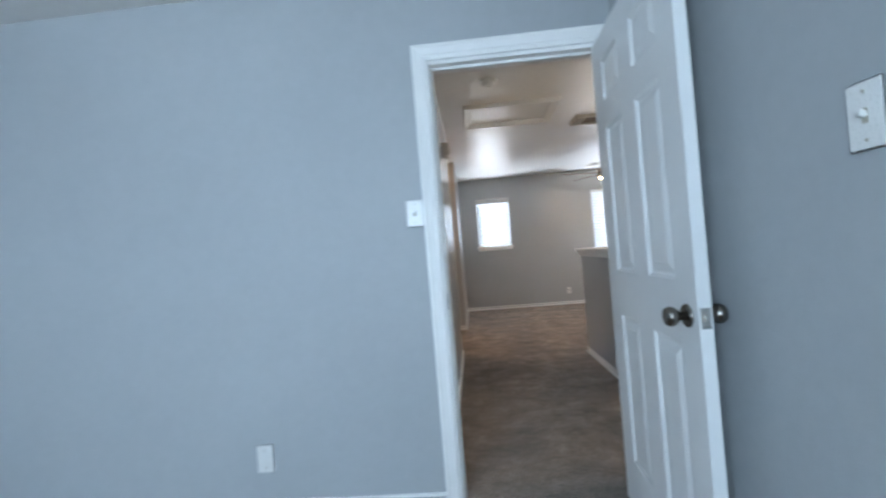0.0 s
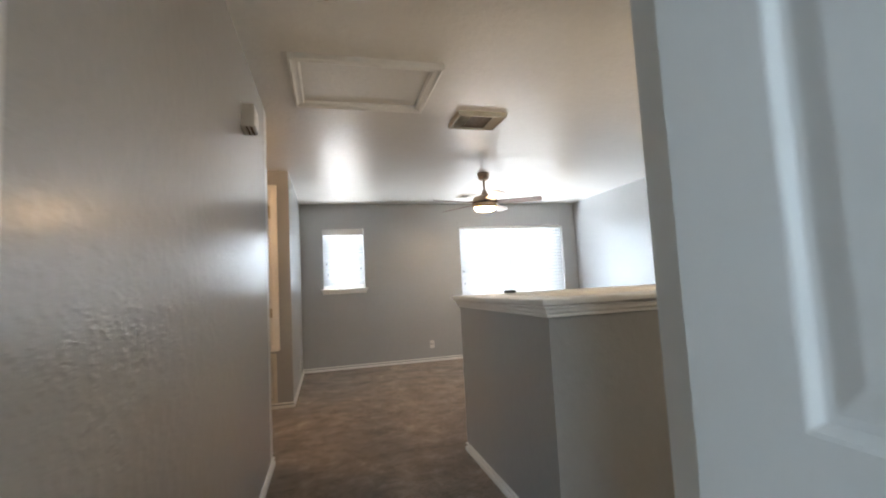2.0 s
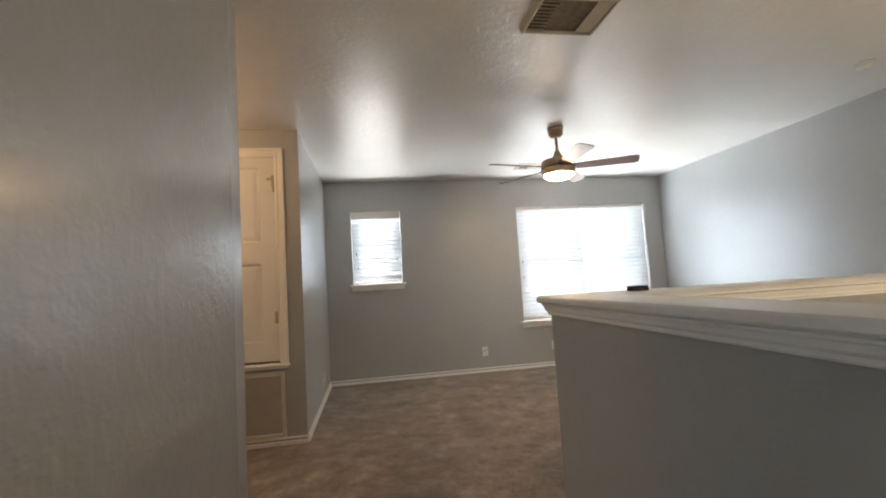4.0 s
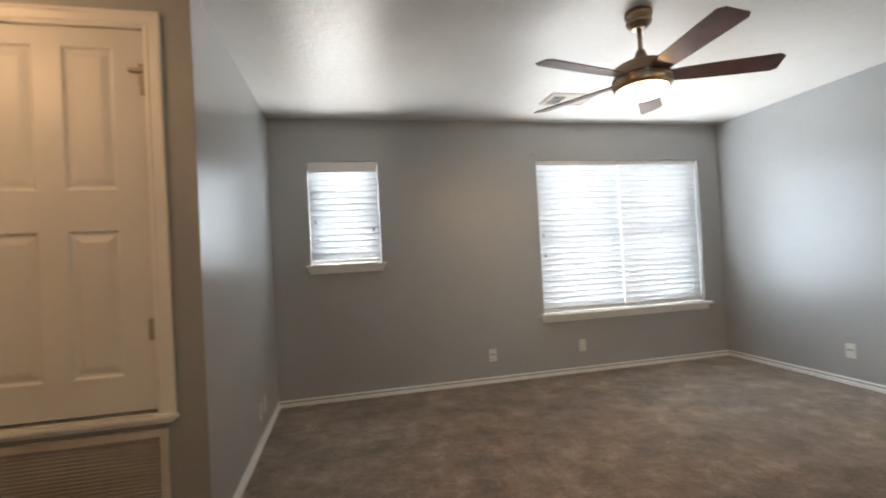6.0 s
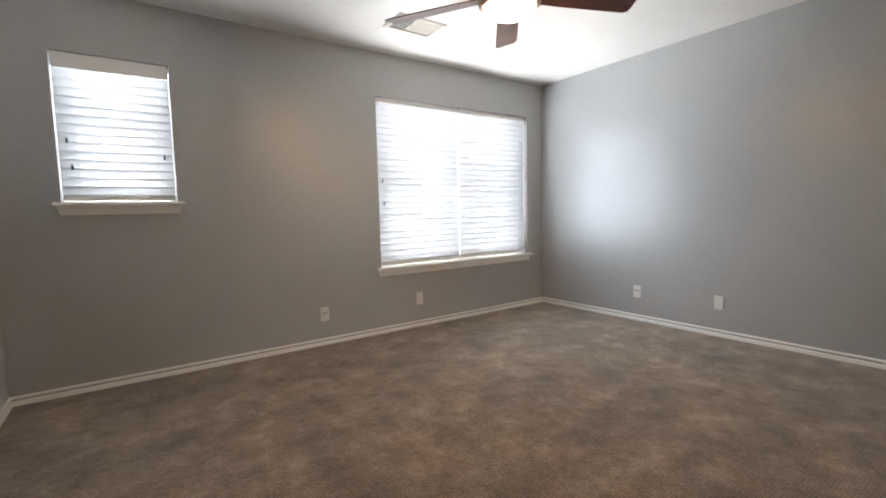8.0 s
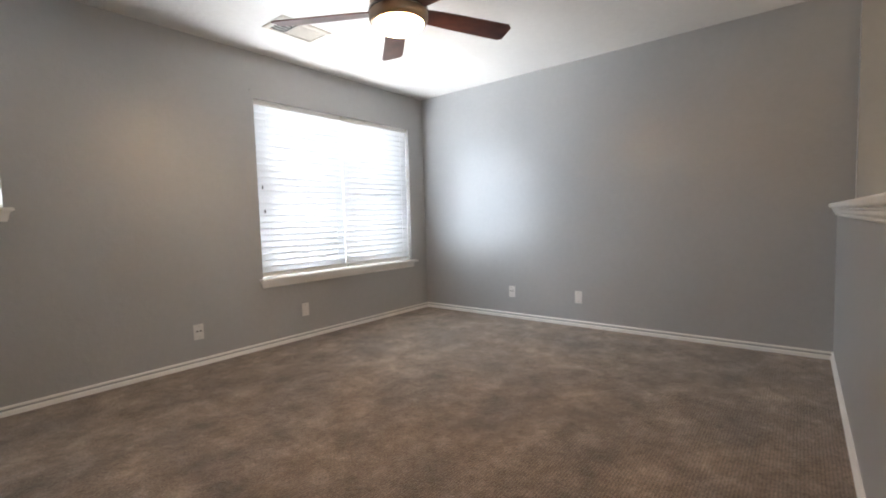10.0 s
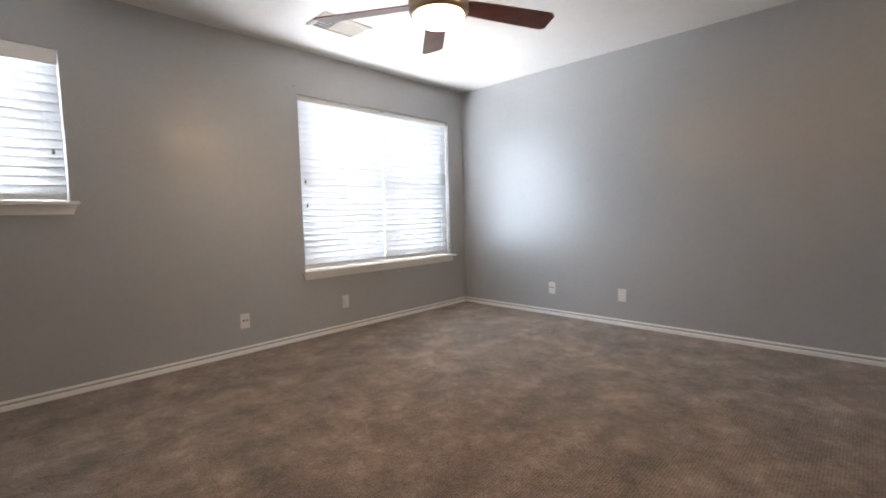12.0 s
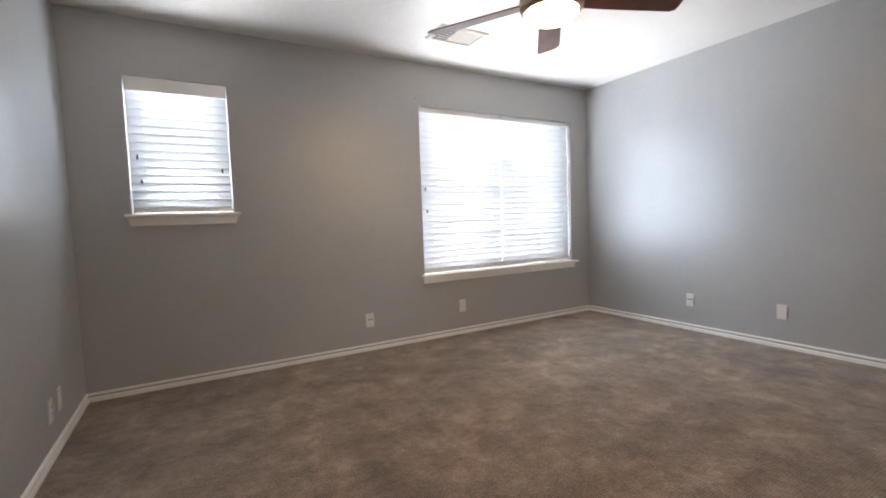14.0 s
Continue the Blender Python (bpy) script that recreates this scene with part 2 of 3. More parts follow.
def sweep(profile, path, bm=None, shut=False):
    """a closed profile of (offset to the right of the path, height) drawn along a level path with mitred corners"""
    bm = bm or bmesh.new()
    pts = [Vector(p) for p in path]
    n, loops = len(pts), []
    for i, p in enumerate(pts):
        d0 = (pts[i] - pts[i - 1]) if (i > 0 or shut) else (pts[1] - pts[0])
        d1 = (pts[(i + 1) % n] - pts[i]) if (i < n - 1 or shut) else (pts[-1] - pts[-2])
        n0, n1 = Vector((d0.y, -d0.x)).normalized(), Vector((d1.y, -d1.x)).normalized()
        m = (n0 + n1).normalized()
        m = m / max(0.3, m.dot(n0))
        loops.append([bm.verts.new((p.x + m.x * u, p.y + m.y * u, z)) for u, z in profile])
    k = len(profile)
    pairs = list(zip(loops, loops[1:])) + ([(loops[-1], loops[0])] if shut else [])
    for a, c in pairs:
        for j in range(k):
            bm.faces.new((a[j], a[(j + 1) % k], c[(j + 1) % k], c[j]))
    if not shut:
        bm.faces.new(loops[0][::-1])
        bm.faces.new(loops[-1])
    bmesh.ops.recalc_face_normals(bm, faces=bm.faces)
    return bm


def part(name, bm, mat, parent=None, label=""):
    me = bpy.data.meshes.new(name)
    bm.to_mesh(me)
    bm.free()
    me.materials.append(mat)
    ob = new(name, me)
    if parent:
        ob.parent = parent
    if label:
        ob["label"] = label
    return ob


def shared(name, me, parent, m):
    ob = new(name, me)
    ob.parent = parent
    ob.matrix_basis = m
    return ob


def structure(name, bm, mat, label, category):
    return tagged(part(name, bm, mat), label, category, kind="structure")


def empty(name, x, y, z, label, category, group="", turn=0):
    ob = tagged(new(name), label, category, group)
    ob.matrix_basis = pose(x, y, z, 0, 0, turn)
    return ob


def wall_x(y0, y1, x0, x1, z0, z1, holes=()):
    """a wall along x with rectangular openings (x0, x1, z0, z1), in order of x"""
    bm, at = bmesh.new(), x0
    for a, c, lo, hi in holes:
        box(bm, at, a, y0, y1, z0, z1)
        if lo > z0:
            box(bm, a, c, y0, y1, z0, lo)
        if hi < z1:
            box(bm, a, c, y0, y1, hi, z1)
        at = c
    box(bm, at, x1, y0, y1, z0, z1)
    bmesh.ops.remove_doubles(bm, verts=bm.verts, dist=1e-5)
    return bm


H = 2.44
# ---- floor, ceiling and walls ----
bm = bmesh.new()
for r in ((-2.8, 0.872, -0.3, 3.71), (0.028, 0.866, 3.71, 3.83), (-0.02, 2.60, 3.83, 5.01), (-0.02, 1.425, 5.01, 6.185), (-0.02, 4.5, 6.185, 6.57),
          (-2.6, 4.5, 6.57, 8.12), (0.0, 4.5, 8.12, 10.0)):
    box(bm, r[0], r[1], r[2], r[3], -0.3, 0.0)
structure("floor", bm, CARPET, "brown-grey mottled cut-pile carpet over the whole storey", "carpet")
structure("ceiling", boxed(-2.92, 4.64, -0.42, 10.16, H, H + 0.14), CEIL, "off-white textured ceiling with a slight sheen", "ceiling")

SMALL, BIG = (0.312, 0.912, 1.172, 2.068), (2.425, 4.248, 0.583, 2.070)
PAINT = "grey orange-peel painted wall"
structure("wall_north", wall_x(10.0, 10.16, -2.74, 4.64, 0, H, [SMALL, BIG]), WALL, PAINT + " with two windows", "wall")
structure("wall_east", boxed(4.5, 4.64, 6.24, 10.0, -0.3, H), WALL, PAINT, "wall")
structure("wall_stairs", boxed(4.41, 4.64, 3.83, 6.24, -2.7, H), WALL, PAINT + " beside the stairs", "wall")
structure("wall_west", boxed(-0.14, 0.0, 8.26, 10.0, 0, H), WALL, PAINT, "wall")
NICHE, RETURN = (-0.895, -0.175, 0.607, 2.222), (-0.915, -0.19, 0.10, 0.515)
bm = bmesh.new()
xs, zs = (-2.6, -0.915, -0.895, -0.19, -0.175, 0.0), (0, 0.10, 0.515, 0.607, 2.222, H)
for xa, xb in zip(xs, xs[1:]):
    for za, zb in zip(zs, zs[1:]):
        if not any(o[0] <= xa and xb <= o[1] and o[2] <= za and zb <= o[3] for o in (NICHE, RETURN)):
            box(bm, xa, xb, 8.12, 8.26, za, zb)
bmesh.ops.remove_doubles(bm, verts=bm.verts, dist=1e-5)
bm.faces.ensure_lookup_table()
twins = {}
for f in bm.faces:
    twins.setdefault(tuple(round(c, 4) for c in f.calc_center_median()), []).append(f)
bmesh.ops.delete(bm, geom=[f for fs in twins.values() if len(fs) > 1 for f in fs], context="FACES_ONLY")
structure("wall_closet", bm, WALL, PAINT + " around the closet door and air grille", "wall")
structure("wall_side_hall", boxed(-2.74, -0.02, 6.45, 6.57, 0, H), WALL, PAINT, "wall")
structure("wall_hall_west", boxed(-0.14, -0.02, 3.83, 6.45, 0, H), HALL, "grey painted wall with a glossy trowelled texture", "wall")
structure("wall_outer_west", boxed(-2.74, -2.6, 6.57, 10.0, 0, H), WALL, PAINT, "wall")
structure("wall_bedroom_north", wall_x(3.71, 3.83, -2.92, 4.64, 0, H, [(0.028, 0.866, 0, 2.03)]), ROOM, "bluish grey painted wall around the bedroom doorway", "wall")
structure("wall_bedroom_east", boxed(0.872, 1.0, -0.42, 3.71, 0, H), ROOM, PAINT, "wall")
structure("wall_bedroom_west", boxed(-2.92, -2.8, -0.42, 3.71, 0, H), ROOM, PAINT, "wall")
structure("wall_bedroom_south", wall_x(-0.42, -0.3, -2.8, 0.872, 0, H, [(-1.75, -0.25, 0.65, 2.05)]), ROOM, PAINT + " with a window", "wall")

# stairwell below the floor
structure("wall_stairwell", wall_x(3.71, 3.83, 1.285, 4.64, -2.7, 0), WALL, PAINT, "wall")
structure("wall_stairwell_north", boxed(1.285, 4.5, 6.185, 6.325, -2.7, -0.3), WALL, PAINT, "wall")
structure("wall_stairwell_west", boxed(1.145, 1.285, 3.71, 6.325, -2.7, -0.3), WALL, PAINT, "wall")
structure("floor_lower", boxed(1.145, 4.64, 3.71, 6.325, -2.8, -2.7), CARPET, "brown-grey carpet of the storey below", "carpet")

# ---- half wall round the stairs ----
HALF = [(4.5, 6.255), (1.355, 6.255), (1.355, 5.08), (2.53, 5.08), (2.53, 4.80)]
structure("wall_half", sweep([(-0.07, 0.0), (0.07, 0.0), (0.07, 1.01), (-0.07, 1.01)], HALF), WALL, "grey painted half wall round the stair opening", "half wall")


def cap_profile():
    """moulded wooden cap: board with a nosing over a cove and a bead"""
    right = [(0.070, 0.992), (0.080, 0.992), (0.083, 0.997), (0.083, 1.006), (0.087, 1.009), (0.091, 1.014), (0.093, 1.027), (0.099, 1.031), (0.100, 1.037), (0.094, 1.040), (0.110, 1.043), (0.115, 1.049), (0.115, 1.064), (0.110, 1.071), (0.100, 1.072)]
    return right + [(-u, z) for u, z in right[::-1]]


tagged(part("half_wall_cap", sweep(cap_profile(), HALF), TRIM), "white painted moulded wooden cap on the half wall", "wall cap", kind="structure")

# sloping guard wall and its cap along the upper flight
bm = bmesh.new()
vs = [bm.verts.new(p) for y in (4.80, 4.94) for p in ((2.60, y, -1.2), (2.60, y, 0.86), (4.0, y, -0.10), (4.0, y, -1.2))]
bm.faces.new(vs[:4]), bm.faces.new(vs[7:3:-1])
for i in range(4):
    bm.faces.new((vs[i], vs[4 + i], vs[4 + (i + 1) % 4], vs[(i + 1) % 4]))
bmesh.ops.recalc_face_normals(bm, faces=bm.faces)
structure("wall_stair_guard", bm, WALL, "grey painted sloping guard wall along the stairs", "half wall")
bm = bmesh.new()
for off, lo, hi in ((0.035, 0.855, 0.885), (0.020, 0.83, 0.855)):
    vs = [bm.verts.new((x, y, z + dz)) for y in (4.80 - off, 4.94 + off) for x, dz in ((2.605, 0), (4.0, -0.96)) for z in (lo, hi)]
    for q in ((0, 1, 3, 2), (4, 6, 7, 5), (0, 4, 5, 1), (2, 3, 7, 6), (0, 2, 6, 4), (1, 5, 7, 3)):
        bm.faces.new([vs[i] for i in q])
bmesh.ops.recalc_face_normals(bm, faces=bm.faces)
tagged(part("stair_rail_cap", bm, TRIM), "white painted sloping cap beside the stairs", "wall cap", kind="structure")

steps = empty("staircase", 2.6, 4.3, -0.3, "carpeted stairs going down beside the half wall", "stairs")
for i in range(6):
    part("step", boxed(0.0 + 0.25 * i, 0.02 + 0.25 * (i + 1), -0.47, 0.5, -0.6 - 0.18 * i, 0.12 - 0.18 * i, bevel=0.012), CARPET, steps)


# ---- baseboards ----
BASE = [(0.0, 0.0), (0.0135, 0.0), (0.0140, 0.021), (0.0105, 0.027), (0.0, 0.028)]
BEAD = [(0.0, 0.042), (0.0105, 0.042), (0.0115, 0.049), (0.006, 0.055), (0.0, 0.056)]


def baseboard(path):
    board = part("baseboard", sweep(BASE, path), TRIM)
    tagged(board, "white painted baseboard with a bead along the wall", "baseboard", kind="structure")
    part("bead", sweep(BEAD, path), TRIM, board)


baseboard([(0.0, 8.12), (0.0, 10.0), (4.5, 10.0), (4.5, 6.325)])
baseboard([(4.5, 6.325), (1.285, 6.325), (1.285, 5.01), (2.46, 5.01), (2.46, 4.80)])
baseboard([(-2.6, 6.57), (-2.6, 8.12), (0.0, 8.12)])
baseboard([(-0.02, 3.83), (-0.02, 6.57), (-2.6, 6.57)])
baseboard([(2.6, 3.83), (0.93, 3.83)])
baseboard([(-2.8, -0.3), (-2.8, 3.71), (-0.03, 3.71)])
baseboard([(0.872, 3.68), (0.872, -0.3), (-2.8, -0.3)])


# ---- windows and blinds ----
def sash_window(name, x0, x1, z0, z1, y0, lights, label, group="windows in the north wall"):
    """white vinyl single-hung window set behind the drywall opening, with stool and apron"""
    w = empty(name, (x0 + x1) / 2, y0, z0, label, "window", group)
    w["kind"] = "structure"
    hw, h = (x1 - x0) / 2, z1 - z0
    bm = bmesh.new()
    for a in (-hw, hw - 0.03):
        box(bm, a, a + 0.03, 0.095, 0.155, 0, h, bevel=0.003, seg=1)
    box(bm, -hw + 0.03, hw - 0.03, 0.095, 0.155, 0, 0.04)
    box(bm, -hw + 0.03, hw - 0.03, 0.095, 0.155, h - 0.04, h)
    part("window_frame", bm, PLATE, w)
    span = (2 * hw - 0.06) / lights
    for i in range(lights):
        a = -hw + 0.03 + span * i
        if i:
            part("mullion", boxed(a - 0.014, a + 0.014, 0.095, 0.155, 0.04, h - 0.04, bevel=0.003, seg=1), PLATE, w)
        lo, hi = a + (0.014 if i else 0), a + span - (0.014 if i < lights - 1 else 0)
        part("meeting_rail", boxed(lo, hi, 0.10, 0.145, h * 0.5 - 0.018, h * 0.5 + 0.018, bevel=0.003, seg=1), PLATE, w)
        for c, d in ((0.04, h * 0.5 - 0.018), (h * 0.5 + 0.018, h - 0.04)):
            pane = part("pane", boxed(lo, hi, 0.12, 0.126, c, d), GLASS, w)
            pane.visible_shadow = False
    sill = boxed(-hw - 0.038, hw + 0.038, -0.075, 0.0, -0.016, 0.006, bevel=0.006)
    box(sill, -hw + 0.002, hw - 0.002, 0.0, 0.094, -0.006, 0.006)
    part("window_sill", sill, TRIM, w, "white painted wooden stool")
    ap = bmesh.new()
    sh = (-hw - 0.026, hw + 0.026, hw + 0.010, -hw - 0.010)
    vs = [ap.verts.new((x, y, z)) for y in (-0.020, 0.0) for x, z in zip(sh, (-0.016, -0.016, -0.072, -0.072))]
    for q in ((0, 1, 2, 3), (7, 6, 5, 4), (0, 4, 5, 1), (1, 5, 6, 2), (2, 6, 7, 3), (3, 7, 4, 0)):
        ap.faces.new([vs[i] for i in q])
    bmesh.ops.recalc_face_normals(ap, faces=ap.faces)
    part("apron", ap, TRIM, w)
    return w


WL = "white vinyl window bright with daylight behind closed blinds"
sash_window("window_1", *SMALL, 10.0, 1, WL)
sash_window("window_2", *BIG, 10.0, 2, WL)


def slat_mesh(width):
    """one slightly crowned slat, tipped nearly shut"""
    bm = bmesh.new()
    rows = []
    for k in range(5):
        u = (k / 4 - 0.5) * 0.062
        d = 0.0030 * (1 - (2 * u / 0.062) ** 2)
        a = radians(70)
        y, z = -u * math.cos(a) + d * math.sin(a), u * math.sin(a) + d * math.cos(a)
        rows.append([bm.verts.new((x, y + s * 0.0010, z - s * 0.0006)) for s in (-1, 1) for x in (-width / 2, width / 2)])
    for a, c in zip(rows, rows[1:]):
        bm.faces.new((a[0], a[1], c[1], c[0]))
        bm.faces.new((a[2], c[2], c[3], a[3]))
        bm.faces.new((a[0], c[0], c[2], a[2]))
        bm.faces.new((a[1], a[3], c[3], c[1]))
    bm.faces.new((rows[0][0], rows[0][2], rows[0][3], rows[0][1]))
    bm.faces.new((rows[-1][0], rows[-1][1], rows[-1][3], rows[-1][2]))
    bmesh.ops.recalc_face_normals(bm, faces=bm.faces)
    for f in bm.faces:
        f.smooth = True
    me = bpy.data.meshes.new("slat")
    bm.to_mesh(me)
    bm.free()
    me.materials.append(SLAT)
    return me


def blind(x0, x1, z0, z1, y, valance, label, wand):
    w = x1 - x0
    b = empty("window_blind", (x0 + x1) / 2, y, z0, label, "blind", "window blinds")
    top = z1 - z0
    part("headrail", boxed(-w / 2, w / 2, -0.022, 0.028, top - 0.042, top - 0.002, bevel=0.003, seg=1), PLATE, b)
    part("rail_lip", boxed(-w / 2, w / 2, -0.034, -0.0225, top - 0.014, top - 0.003, bevel=0.002, seg=1), PLATE, b) if not valance else None
    if not valance:
        part("rail_bracket", boxed(w / 2 - 0.028, w / 2 - 0.004, -0.038, -0.0345, top - 0.016, top - 0.001), VENT, b)
    if valance:
        part("valance", boxed(-w / 2 + 0.001, w / 2 - 0.001, -0.040, -0.030, top - 0.092, top - 0.002, bevel=0.004), PLATE, b, "plain white valance")
    me = slat_mesh(w - 0.0015)
    n = round((top - 0.130) / 0.0535) + 1
    pitch = (top - 0.134) / (n - 1)
    for i in range(n):
        z = top - 0.064 - pitch * i
        shared("slat", me, b, pose(0, 0, z, random.uniform(-0.4, 0.4), random.uniform(-0.015, 0.015), 0))
    part("bottom_rail", boxed(-w / 2 + 0.003, w / 2 - 0.003, -0.026, 0.022, 0.010, 0.036, bevel=0.005), PLATE, b)
    for i in range(2):
        part("stacked_slat", boxed(-w / 2 + 0.003, w / 2 - 0.003, -0.028, 0.024, 0.0375 + 0.0055 * i, 0.0405 + 0.0055 * i), PLATE, b)
    for x in ((-w / 2 + 0.09, w / 2 - 0.09) if w < 0.7 else (-w / 2 + 0.11, 0, w / 2 - 0.11)):
        part("ladder_cord", boxed(x - 0.001, x + 0.001, -0.0275, -0.0255, 0.02, top - 0.04), PLATE, b)
    for x, z in wand:
        part("cord_tassel", lathe([(0.002, 0.03), (0.005, 0.02), (0.0065, 0.0), (0.004, -0.004)], 10, at=(x, -0.033, z)), DARK, b)
    return b


BL = "white horizontal slat blind closed over a bright window"
blind(SMALL[0] + 0.004, SMALL[1] - 0.004, SMALL[2] + 0.006, SMALL[3], 10.045, True, BL, [(-0.25, 0.36), (-0.235, 0.20), (0.245, 0.28)])
blind(BIG[0] + 0.004, 3.3355, BIG[2] + 0.006, BIG[3], 10.045, False, BL, [(-0.41, 0.75), (-0.40, 0.55)])
blind(3.3375, BIG[1] - 0.004, BIG[2] + 0.006, BIG[3], 10.045, False, BL, [])
sash_window("window_3", -1.75, -0.25, 0.65, 2.05, -0.3, 2, "white vinyl bedroom window", "bedroom window").matrix_basis = pose(-1.0, -0.3, 0.65, 0, 0, 180)


# ---- doors ----
def panel_leaf(parent, w, h, panels, t=0.035):
    """moulded door leaf from x = 0 (hinges) to w and y = 0 to t; panels: (x0, x1, z0, z1)"""
    xs = sorted({0, w, *[p[0] for p in panels], *[p[1] for p in panels]})
    zs = sorted({0, h, *[p[2] for p in panels], *[p[3] for p in panels]})
    bm = bmesh.new()
    for y, s in ((0.0, 1), (t, -1)):
        for x0, x1 in zip(xs, xs[1:]):
            for z0, z1 in zip(zs, zs[1:]):
                inside = any(p[0] <= x0 and x1 <= p[1] and p[2] <= z0 and z1 <= p[3] for p in panels)
                if not inside:
                    bm.faces.new([bm.verts.new(q) for q in ((x0, y, z0), (x1, y, z0), (x1, y, z1), (x0, y, z1))])
        for p in panels:
            rings = [[bm.verts.new(q) for q in ((p[0] + i, y + s * d, p[2] + i), (p[1] - i, y + s * d, p[2] + i), (p[1] - i, y + s * d, p[3] - i), (p[0] + i, y + s * d, p[3] - i))]
                     for i, d in ((0, 0), (0.004, 0.0015), (0.012, 0.009), (0.020, 0.010))]
            for a, c in zip(rings, rings[1:]):
                for k in range(4):
                    bm.faces.new((a[k], a[(k + 1) % 4], c[(k + 1) % 4], c[k]))
            bm.faces.new(rings[-1])
    for q in (((0, 0, 0), (0, t, 0), (0, t, h), (0, 0, h)), ((w, 0, 0), (w, t, 0), (w, t, h), (w, 0, h)), ((0, 0, 0), (w, 0, 0), (w, t, 0), (0, t, 0)), ((0, 0, h), (w, 0, h), (w, t, h), (0, t, h))):
        bm.faces.new([bm.verts.new(p) for p in q])
    bmesh.ops.remove_doubles(bm, verts=bm.verts, dist=1e-5)
    bmesh.ops.recalc_face_normals(bm, faces=bm.faces)
    leaf = part("leaf", bm, DOOR, parent)
    for p in panels:
        for y, s in ((0.0, 1), (t, -1)):
            pb = bmesh.new()
            rings = [[pb.verts.new(q) for q in ((p[0] + i, y + s * d, p[2] + i), (p[1] - i, y + s * d, p[2] + i), (p[1] - i, y + s * d, p[3] - i), (p[0] + i, y + s * d, p[3] - i))]
                     for i, d in ((0.0205, 0.0099), (0.024, 0.0092), (0.046, 0.0035), (0.050, 0.0028))]
            for a, c in zip(rings, rings[1:]):
                for k in range(4):
                    pb.faces.new((a[k], a[(k + 1) % 4], c[(k + 1) % 4], c[k]))
            pb.faces.new(rings[-1])
            bmesh.ops.recalc_face_normals(pb, faces=pb.faces)
            if s > 0:
                bmesh.ops.reverse_faces(pb, faces=[f for f in pb.faces if pb.faces and sum(f.normal.y for f in pb.faces) > 0])
            part("panel", pb, DOOR, leaf)
    return leaf


def round_knob(parent, x, y, z, s, mat):
    """turned knob with rose on the face towards s * y"""
    knob = part("knob", lathe([(0.011, s * 0.004), (0.011, s * 0.022), (0.020, s * 0.030), (0.027, s * 0.040), (0.028, s * 0.050), (0.023, s * 0.060), (0.010, s * 0.065), (0.001, s * 0.0655)], 28, at=(x, y, z), axis="y"), mat, parent)
    part("rose", lathe([(0.033, 0.0), (0.033, s * 0.004), (0.028, s * 0.009), (0.015, s * 0.011)], 28, at=(x, y, z), axis="y"), mat, knob)
    return knob


def hinge(parent, x, y, z, mat, h=0.09):
    b = lathe([(0.006, -h / 2 - 0.006), (0.0075, -h / 2), (0.0075, h / 2), (0.006, h / 2 + 0.006)], 12, at=(x, y, z))
    part("hinge", b, mat, parent)


# bedroom door, swung open into the room
door = empty("door_1", 0.774, 3.700, 0.012, "white six-panel door standing wide open with a dark round knob", "door", turn=-91.4)
door["kind"] = "structure"
W, DH = 0.805, 1.985
c0, c1, c2, c3 = 0.127, 0.338, 0.472, 0.683
panel_leaf(door, W, DH, [(a, c, lo, hi) for a, c in ((c0, c1), (c2, c3)) for lo, hi in ((0.205, 0.822), (1.000, 1.602), (1.708, 1.880))])
round_knob(door, W - 0.062, 0.0, 0.908, -1, NICKEL)
round_knob(door, W - 0.062, 0.035, 0.908, 1, NICKEL)
latch = part("latch_plate", boxed(W, W + 0.0015, 0.005, 0.030, 0.880, 0.936), STEEL, door, "bright steel latch plate")
part("latch_bolt", boxed(W + 0.0015, W + 0.011, 0.011, 0.024, 0.898, 0.918, bevel=0.003), STEEL, latch)
for z in (0.18, 1.0, 1.80):
    hinge(door, -0.004, 0.030, z, NICKEL)

# door casing and jambs
CASE = [(0.0, 0.0), (0.0, 0.018), (0.010, 0.019), (0.018, 0.015), (0.044, 0.011), (0.052, 0.014), (0.060, 0.010), (0.068, 0.008), (0.070, 0.0)]


def casing(bm, x0, x1, ztop, y, s, foot=0.0):
    """mitred casing round an opening; outer edge 70 mm out; s: which way it stands off the wall"""
    pts = [(x0, foot), (x0, ztop), (x1, ztop), (x1, foot)]
    dirs = [(-1, 0), (-1, 1), (1, 1), (1, 0)]
    loops = []
    for (x, z), (dx, dz) in zip(pts, dirs):
        loops.append([bm.verts.new((x + dx * (0.070 - u), y + s * d, z + dz * (0.070 - u))) for u, d in CASE])
    k = len(CASE)
    for a, c in zip(loops, loops[1:]):
        for j in range(k):
            bm.faces.new((a[j], a[(j + 1) % k], c[(j + 1) % k], c[j]))
    bm.faces.new(loops[0][::-1]), bm.faces.new(loops[-1])
    bmesh.ops.recalc_face_normals(bm, faces=bm.faces)


frame_1 = empty("door_frame", 0.41, 3.77, 0, "white painted door casing and jamb of the bedroom doorway", "door frame")
frame_1["kind"] = "structure"
for name, y, s in (("casing", 3.709, -1), ("casing", 3.831, 1)):
    bm = bmesh.new()
    casing(bm, 0.040 - 0.41, 0.854 - 0.41, 2.030, y - 3.77, s)
    part(name, bm, TRIM, frame_1)
bm = boxed(0.028 - 0.41, 0.046 - 0.41, -0.058, 0.058, 0, 2.03)
part("jamb", bm, TRIM, frame_1)
part("jamb", boxed(0.848 - 0.41, 0.866 - 0.41, -0.058, 0.058, 0, 2.03), TRIM, frame_1)
part("jamb_head", boxed(0.046 - 0.41, 0.848 - 0.41, -0.058, 0.058, 2.012, 2.03), TRIM, frame_1)
bm = bmesh.new()
